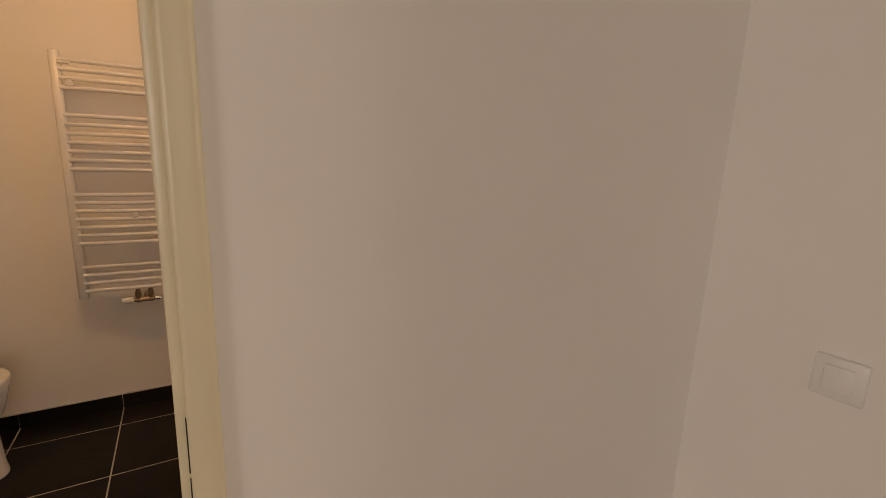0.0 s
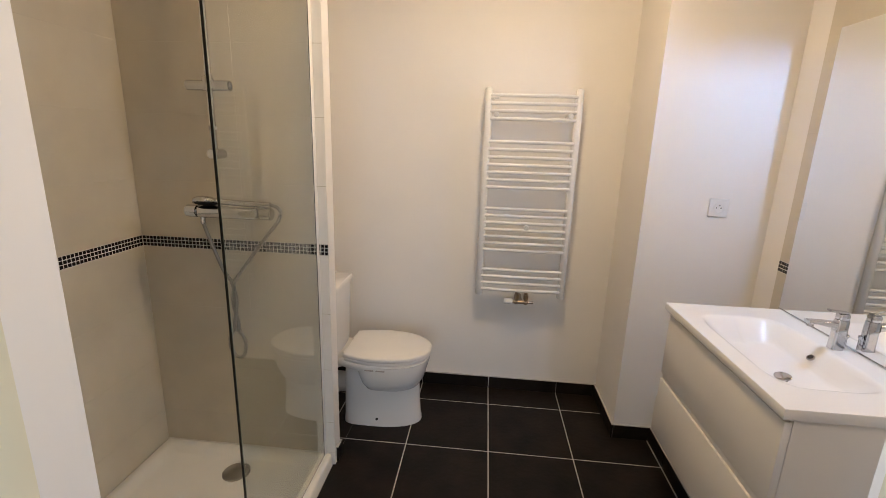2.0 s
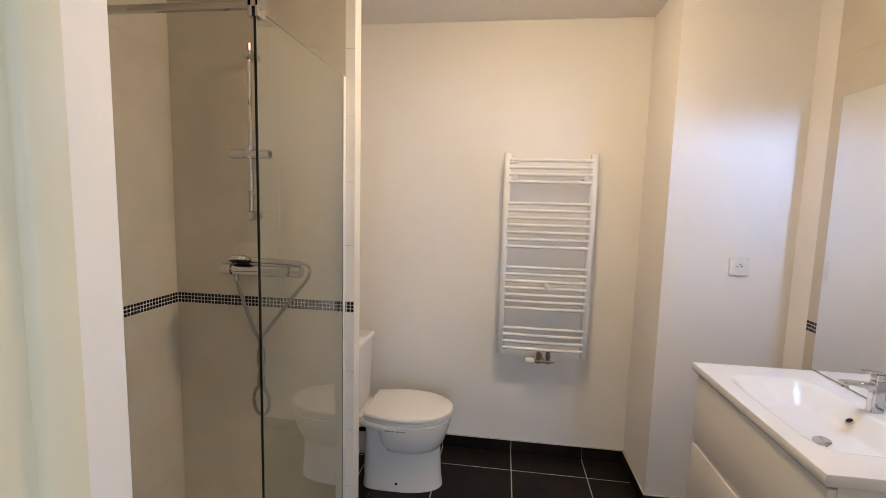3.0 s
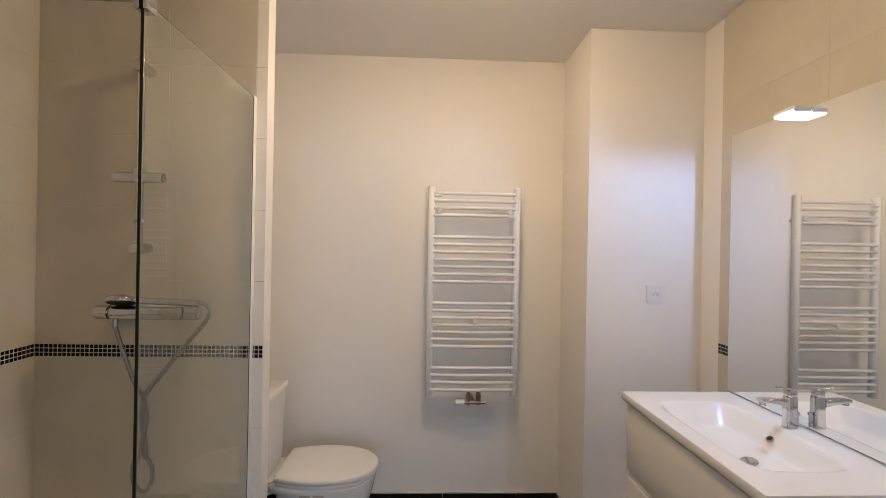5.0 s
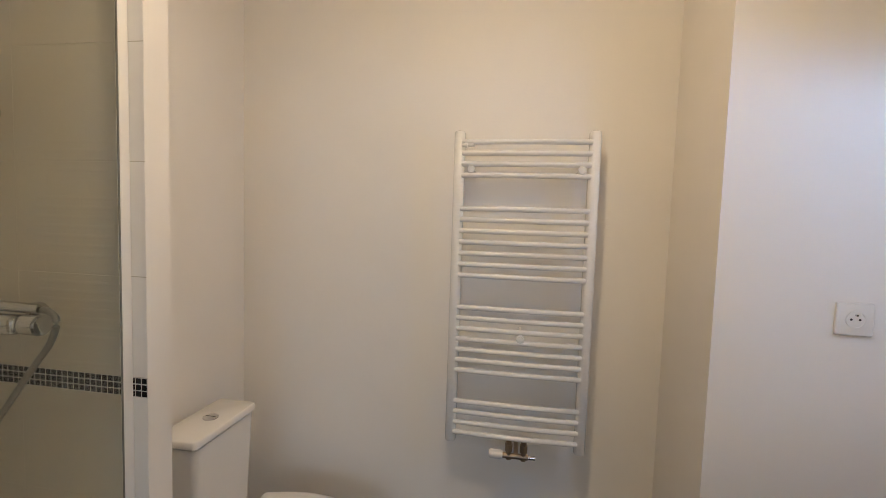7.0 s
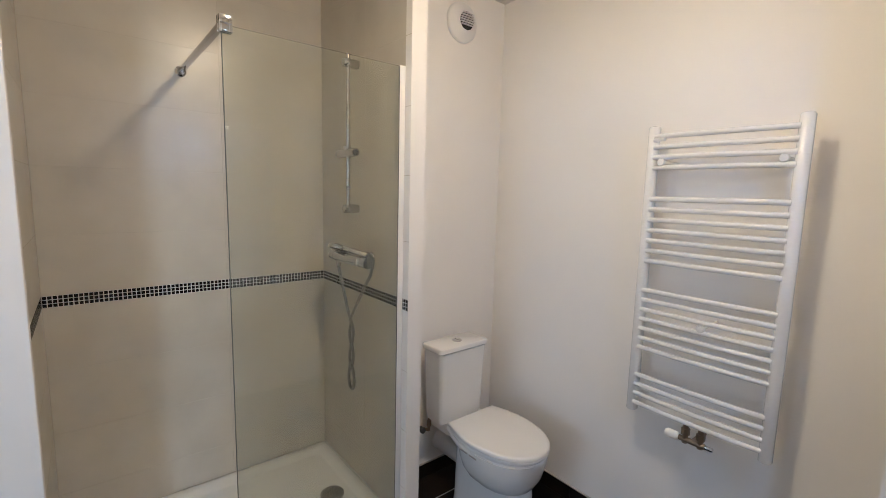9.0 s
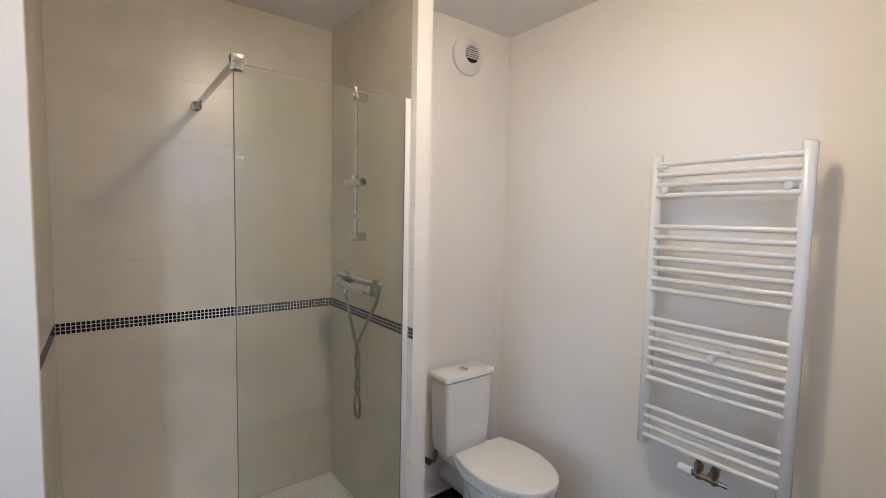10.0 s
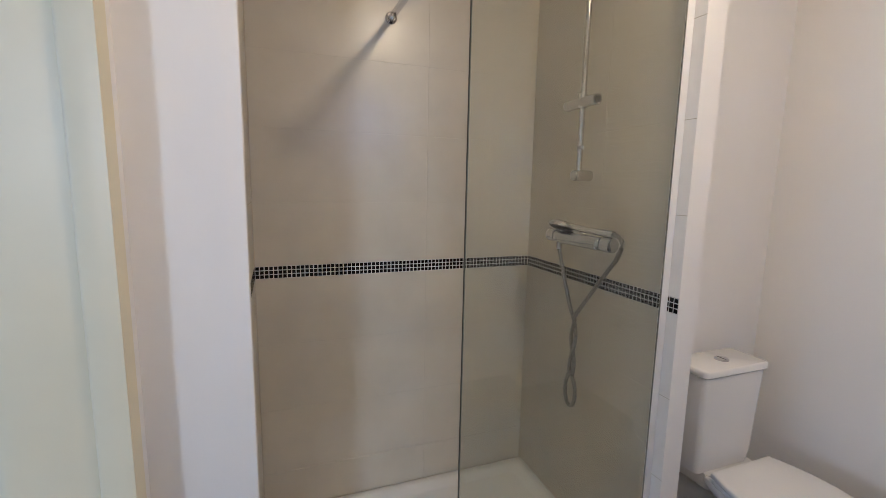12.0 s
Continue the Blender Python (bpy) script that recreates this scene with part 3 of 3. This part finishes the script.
tv = root("radiator_valve", (0.755, RY, 0.62), "brass radiator valve with white thermostatic head", "valve")
bm = bmesh.new()
for x in (0.735, 0.785):
    cyl(bm, (x, RY - 0.012, 0.675), (x, RY - 0.012, 0.607), 0.0095)
    cyl(bm, (x, RY - 0.012, 0.66), (x, RY - 0.012, 0.637), 0.0145, 6)
cyl(bm, (0.715, RY - 0.012, 0.619), (0.80, RY - 0.012, 0.619), 0.010)
cyl(bm, (0.760, RY - 0.012, 0.619), (0.760, YB - 0.001, 0.619), 0.009)
part("valve_block", bm, BRASS, tv)
bm = bmesh.new()
lathe(bm, [(0.013, 0), (0.0155, 0.006), (0.0155, 0.04), (0.012, 0.046)], pose(0.7145, RY - 0.012, 0.619, 0, -90, 0), 18)
part("thermostat_head", bm, PLASTIC, tv)
bm = bmesh.new()
cyl(bm, (0.8005, RY - 0.012, 0.619), (0.825, RY - 0.012, 0.619), 0.0075, 14)
part("lockshield_cap", bm, CHROME, tv)

sock = root("wall_socket", (1.555, YC, 1.208), "square white wall socket with earth pin", "socket")
bm = bmesh.new()
box(bm, (1.514, YC - 0.009, 1.168), (1.595, YC - 0.0005, 1.248), 0.003, 3)
part("cover_plate", bm, PLASTIC, sock)
bm = bmesh.new()
lathe(bm, [(0.0215, 0), (0.0215, 0.0025), (0.0195, 0.0025), (0.0195, 0.0008), (0.0005, 0.0008)], pose(1.5545, YC - 0.0091, 1.208, 90, 0, 0), 28)
part("socket_well", bm, PLASTIC, sock)
for dx, dz in ((-0.0095, 0), (0.0095, 0)):
    bm = bmesh.new()
    cyl(bm, (1.5545 + dx, YC - 0.0099, 1.208 + dz), (1.5545 + dx, YC - 0.0103, 1.208 + dz), 0.0028, 12)
    part("pin_hole", bm, DARK, sock)
bm = bmesh.new()
cyl(bm, (1.5545, YC - 0.0098, 1.219), (1.5545, YC - 0.016, 1.219), 0.0024, 12)
part("earth_pin", bm, CHROME, sock)

# ---- vanity ----
VX, VY0, VY1 = 1.300, 2.860, 3.567
vanity = root("vanity_unit", (1.54, 3.21, 0.28), "glossy white wall-hung vanity unit with two drawers", "vanity")
bm = bmesh.new()
box(bm, (VX + 0.021, VY0 + 0.0185, 0.281), (XR - 0.012, VY1 - 0.0185, 0.735), 0.001)
box(bm, (VX + 0.021, VY0, 0.281), (XR - 0.012, VY0 + 0.018, 0.8195), 0.001)
box(bm, (VX + 0.021, VY1 - 0.018, 0.281), (XR - 0.012, VY1, 0.8195), 0.001)
part("cabinet_body", bm, LACQUER, vanity)
for za, zb in ((0.556, 0.8085), (0.279, 0.530)):
    bx("drawer_front", (VX, VY0, za), (VX + 0.0195, VY1, zb), LACQUER, vanity, 0.0018)
# grey of this strip stands in for shade between drawer and basin top
bx("gap_strip", (VX + 0.012, VY0 + 0.001, 0.8090), (VX + 0.0205, VY1 - 0.001, 0.8195), SHADOW_GAP, vanity)
bx("gap_strip", (VX + 0.008, VY0 + 0.001, 0.5305), (VX + 0.0205, VY1 - 0.001, 0.5555), LACQUER, vanity)

basin = root("washbasin", (1.52, 3.21, 0.82), "white moulded washbasin top with oblong shallow bowl", "washbasin")
bm = bmesh.new()
BX0, BX1, BY0, BY1, BZ = 1.284, XR - 0.0135, 2.846, 3.580, 0.853
NX, NY = 56, 84


def top_z(x, y):
    """Height of the basin top: flat rim, a crisp lip, plane walls and a floor that falls to the waste."""
    u, v = (x - 1.487) / 0.142, (y - 3.213) / 0.257
    r = (abs(u) ** 5.5 + abs(v) ** 5.5) ** (1 / 5.5)
    if r >= 1:
        return BZ
    steep = 0.36 if u < 0 else 0.30
    k = min((1 - r) / steep, 1)
    k = 1.12 * k - 0.12 * k * k if k < 0.72 else 1 - 1.12 * (1 - k) ** 2 - (1 - 1.12 * 0.0784 - 0.7442) * (1 - k) / 0.28
    fall = 0.058 + 0.026 * max(0, 1 - ((x - 1.487) ** 2 + ((y - 3.165) * 0.55) ** 2) ** 0.5 / 0.17)
    return BZ - fall * k


grid = [[bm.verts.new((BX0 + (BX1 - BX0) * i / NX, BY0 + (BY1 - BY0) * j / NY, top_z(BX0 + (BX1 - BX0) * i / NX, BY0 + (BY1 - BY0) * j / NY))) for j in range(NY + 1)] for i in range(NX + 1)]
for i in range(NX):
    for j in range(NY):
        bm.faces.new((grid[i][j], grid[i + 1][j], grid[i + 1][j + 1], grid[i][j + 1]))
edge = [grid[i][0] for i in range(NX)] + [grid[NX][j] for j in range(NY)] + [grid[i][NY] for i in range(NX, 0, -1)] + [grid[0][j] for j in range(NY, 0, -1)]
prev = edge
for off, z in ((0.0015, BZ - 0.003), (0.0015, 0.828), (-0.004, 0.8205)):
    ring = []
    for v in edge:
        dx = -off if v.co.x <= BX0 + 1e-6 else 0.0
        dy = -off if v.co.y <= BY0 + 1e-6 else off if v.co.y >= BY1 - 1e-6 else 0.0
        ring.append(bm.verts.new((v.co.x + dx, v.co.y + dy, z)))
    for k in range(len(edge)):
        n = (k + 1) % len(edge)
        bm.faces.new((prev[k], prev[n], ring[n], ring[k]))
    prev = ring
bs = part("basin_top", bm, BASIN, basin)
bm = bmesh.new()
zd = top_z(1.487, 3.165)
lathe(bm, [(0.030, 0.0), (0.030, 0.0012), (0.024, 0.0016), (0.0005, 0.0016)], pose(1.487, 3.165, zd + 0.0003))
part("waste_hole", bm, DARK, basin)
bm = bmesh.new()
lathe(bm, [(0.020, 0.0), (0.0235, 0.004), (0.0235, 0.006), (0.019, 0.008), (0.0005, 0.0085)], pose(1.487, 3.165, zd + 0.004, 6, -10, 0))
part("waste_plug", bm, CHROME, basin, "round chrome waste plug")
bm = bmesh.new()
lathe(bm, [(0.013, 0), (0.013, 0.003), (0.009, 0.004), (0.009, 0.001), (0.0005, 0.001)], pose(1.605, 3.232, top_z(1.605, 3.232) + 0.001, 0, -38, 0), 20)
ov = part("overflow_ring", bm, CHROME, basin)
bm = bmesh.new()
lathe(bm, [(0.0085, 0), (0.0085, 0.0006), (0.0005, 0.0007)], pose(1.6035, 3.232, top_z(1.605, 3.232) + 0.0035, 0, -38, 0), 16)
part("overflow_hole", bm, DARK, ov)

tap = root("basin_tap", (1.6540, 3.232, BZ), "square chrome single-lever basin tap", "tap")
bm = bmesh.new()
loft(bm, [rrect(1.656 - a, 1.684 + 0.001, 3.232 - b, 3.232 + b, 0.007, BZ + z) for a, b, z in ((0.008, 0.0155, 0.0005), (0.007, 0.0148, 0.004), (0.006, 0.0142, 0.05), (0.006, 0.0140, 0.095), (0.004, 0.0125, 0.098))])
part("tap_body", bm, CHROME, tap)
bm = bmesh.new()
loft(bm, [[(x, 3.232 + b * w, BZ + z + a) for a, b, _ in rrect(-t, t, -0.0145, 0.0145, 0.0035, 0)] for x, z, t, w in ((1.652, 0.078, 0.011, 0.95), (1.622, 0.083, 0.0085, 1.0), (1.590, 0.086, 0.0062, 1.0), (1.566, 0.0865, 0.0050, 0.96))])
lathe(bm, [(0.010, 0), (0.010, 0.010), (0.009, 0.012)], pose(1.577, 3.232, BZ + 0.0715), 18)
part("spout", bm, CHROME, tap)
bm = bmesh.new()
loft(bm, [rrect(1.652 + a, 1.683 - a, 3.219 + a, 3.245 - a, 0.006, BZ + z) for a, z in ((0.001, 0.0985), (0, 0.101), (0, 0.116), (0.002, 0.119))])
loft(bm, [[(x, 3.232 + b * w, BZ + z + a) for a, b, _ in rrect(-0.0028, 0.0028, -0.011, 0.011, 0.002, 0)] for x, z, w in ((1.678, 0.1215, 0.95), (1.650, 0.1235, 1.0), (1.624, 0.1270, 0.9))])
part("lever", bm, CHROME, tap)
bm = bmesh.new()
cyl(bm, (1.6935, 3.232, BZ + 0.0005), (1.6935, 3.232, BZ + 0.04), 0.003, 10)
lathe(bm, [(0.006, 0), (0.006, 0.008), (0.003, 0.01)], pose(1.6935, 3.232, BZ + 0.04), 12)
part("pop_up_rod", bm, CHROME, tap)

mirror = root("wall_mirror", (1.755, 3.25, BZ), "large frameless rectangular mirror above the washbasin", "mirror")
bx("backing", (1.7185, 2.832, BZ + 0.009), (1.7635, 3.585, 1.869), RUBBER, mirror)
bx("mirror_glass", (1.713, 2.830, BZ + 0.006), (1.718, 3.587, 1.871), MIRROR, mirror)
bx("bottom_rail", (1.709, 2.830, BZ + 0.001), (1.7635, 3.587, BZ + 0.0055), CHROME, mirror, 0.0015)

lamp = root("mirror_lamp", (1.68, 3.283, 1.85), "small lit lamp on the mirror's top edge, housing whitened for its glare", "lamp")
# white housing stands in for the lamp's glare
bm = bmesh.new()
box(bm, (1.672, 3.244, 1.8735), (1.7635, 3.284, 1.881), 0.002)
box(bm, (1.656, 3.225, 1.863), (1.7125, 3.305, 1.8725), 0.003)
# thin side lips, added to cut off light above lamp height
box(bm, (1.657, 3.3025, 1.8545), (1.7120, 3.3048, 1.8629))
box(bm, (1.657, 3.2252, 1.8545), (1.7120, 3.2275, 1.8629))
part("housing", bm, PLASTIC, lamp)
bm = bmesh.new()
box(bm, (1.659, 3.2280, 1.848), (1.7115, 3.3020, 1.8625), 0.004, 3)
dif = part("diffuser", bm, LED, lamp, "glowing white diffuser")
dif.visible_shadow = False

hs = root("hall_switch", (1.96, 1.903, 0.965), "white light switch on the hall wall", "switch")
bx("switch_plate", (1.951, 1.863, 0.925), (1.9595, 1.943, 1.005), PLASTIC, hs, 0.003)
bx("rocker", (1.946, 1.880, 0.940), (1.9505, 1.926, 0.990), PLASTIC, hs, 0.002)

# ---- tiles ----
CACHE = {}


def piece(name, lo, hi, material, parent, bevel=0.0004):
    """One tile as an object of its own; alike sizes share a mesh."""
    size = tuple(round(b - a, 3) for a, b in zip(lo, hi))
    key = (name, material.name, size)
    if key not in CACHE:
        bm = bmesh.new()
        box(bm, [-s / 2 for s in size], [s / 2 for s in size], bevel, 1)
        CACHE[key] = mesh_of(name, bm, material, False)
    ob = new(name, CACHE[key])
    ob.location = [(a + b) / 2 for a, b in zip(lo, hi)]
    ob.parent = parent
    return ob


# floor
GX, GY, P, G = 0.217, 4.062, 0.3985, 0.0030
xs = [GX + P * k for k in range(-2, 5)]
ys = [GY + 0.396 * k for k in range(-5, 2)]
for xa, xb in zip(xs, xs[1:]):
    for ya, yb in zip(ys, ys[1:]):
        for rx0, rx1, ry0, ry1 in ((-0.083, XR - 0.001, 2.20, YB - 0.001), (-0.344, -0.0835, 3.554, YB - 0.001), (0.03, 0.91, YH + 0.001, 2.1995)):
            a, b, c, d = max(xa + G, rx0), min(xb - G, rx1), max(ya + G, ry0), min(yb - G, ry1)
            if b - a > 0.012 and d - c > 0.012:
                piece("tile", (a, c, F - 0.012), (b, d, F), FLOOR_T, floor, 0.001)

skirt = tagged(new("baseboard"), "black tile baseboard along the bathroom walls", "baseboard", kind="structure")


def skirting(axis, at, side, a, b, joints):
    cuts = [a] + sorted(j for j in joints if a + 0.02 < j < b - 0.02) + [b]
    for p, q in zip(cuts, cuts[1:]):
        p, q = p + 0.0012, q - 0.0012
        n0, n1 = sorted((at + side * 0.0005, at + side * 0.0095))
        if axis == "x":
            piece("tile", (p, n0, F + 0.002), (q, n1, 0.094), FLOOR_T, skirt, 0.001)
            piece("grout_bead", (p, n0, 0.0942), (q, n1 - 0.002 if side > 0 else n1, 0.0972), GROUT_F, skirt, 0)
        else:
            piece("tile", (n0, p, F + 0.002), (n1, q, 0.094), FLOOR_T, skirt, 0.001)
            piece("grout_bead", (n0, p, 0.0942), (n1, q, 0.0972), GROUT_F, skirt, 0)


skirting("x", YB, -1, -0.335, 1.230, xs)
skirting("y", 1.24, -1, YC - 0.0095, YB - 0.001, ys)
skirting("x", YC, -1, 1.2405, 1.415, xs)
skirting("y", 1.425, -1, 2.87, YC - 0.001, ys)
skirting("y", -0.345, 1, 3.563, YB - 0.001, ys)
skirting("x", 3.552, 1, -0.345, -0.0725, xs)
skirting("y", -0.0725, 1, 3.500, 3.5615, [])
skirting("y", XR, -1, 2.251, 2.869, ys)
skirting("x", 2.24, 1, 0.968, 1.765, xs)

# shower wall tiles
ZR = [0.081, 0.235, 0.490, 0.745, 0.996, 1.041, 1.271, 1.526, 1.782, 2.037, 2.292, C - 0.001]
J = 0.0009


def wall_tiles(parent, axis, face, side, cuts, zrows, deep=0.003, material=None):
    """Tiles on a wall: axis is the one they run along, face the visible plane, side the way it looks."""
    n0, n1 = sorted((face, face - side * deep))
    for za, zb in zip(zrows, zrows[1:]):
        if 0 < zb - za < 0.06:
            continue
        for a, b in zip(cuts, cuts[1:]):
            if axis == "y":
                piece("tile", (n0, a + J, za + J), (n1, b - J, zb - J), material or TILE, parent)
            else:
                piece("tile", (a + J, n0, za + J), (b - J, n1, zb - J), material or TILE, parent)


def mosaic_band(parent, axis, face, side, a, b, z0):
    """Three rows of small dark glass squares in pale grout."""
    n0, n1 = sorted((face - side * 0.004, face - side * 0.0004))
    if axis == "y":
        bk = bx("mosaic_grout", (n0, a, z0), (n1, b, z0 + 0.045), GROUT_M, parent)
    else:
        bk = bx("mosaic_grout", (a, n0, z0), (b, n1, z0 + 0.045), GROUT_M, parent)
    n = max(1, round((b - a) / 0.0155))
    p = (b - a) / n
    m0, m1 = sorted((face - side * 0.003, face + side * 0.0007))
    for k in range(n):
        for r in range(3):
            za = z0 + 0.0017 + 0.015 * r
            if axis == "y":
                piece("mosaic_tile", (m0, a + p * k + 0.0017, za), (m1, a + p * (k + 1) - 0.0017, za + 0.0116), MOSAIC, parent, 0)
            else:
                piece("mosaic_tile", (a + p * k + 0.0017, m0, za), (a + p * (k + 1) - 0.0017, m1, za + 0.0116), MOSAIC, parent, 0)


wall_tiles(side_wall, "y", XL, 1, [YN, 3.01, YM], ZR)
mosaic_band(side_wall, "y", XL, 1, YN + 0.001, YM - 0.001, 0.996)
bx("tile_bed", (XL, YM + 0.0006, 0.081), (-0.0735, YM + 0.002, C - 0.001), GROUT_W, mixer_wall)
bx("tile_bed", (XL, YN - 0.002, 0.081), (-0.1205, YN - 0.0006, C - 0.001), GROUT_W, end_wall)
wall_tiles(mixer_wall, "x", YM, -1, [XL, -0.42, -0.112], ZR)
wall_tiles(mixer_wall, "x", YM, -1, [-0.112, -0.0725], ZR, 0.003, TRIM)
mosaic_band(mixer_wall, "x", YM, -1, XL + 0.002, -0.0735, 0.996)
wall_tiles(end_wall, "x", YN, 1, [XL, -0.42, -0.121], ZR)
mosaic_band(end_wall, "x", YN, 1, XL + 0.002, -0.122, 0.996)
# tiled strip round the mirror
bx('tile_bed', (XR - 0.0097, 2.832, 0.27), (XR - 0.0003, 3.7205, C - 0.001), GROUT_W, right_wall)
ZV = [0.27, 0.56, 0.974, 1.019, 1.271, 1.526, 1.782, 2.037, 2.292, C - 0.001]
wall_tiles(right_wall, "y", XR - 0.0105, -1, [2.83, 3.22, 3.722], ZV, 0.003)
mosaic_band(right_wall, "y", XR - 0.0105, -1, 3.60, 3.722, 0.974)
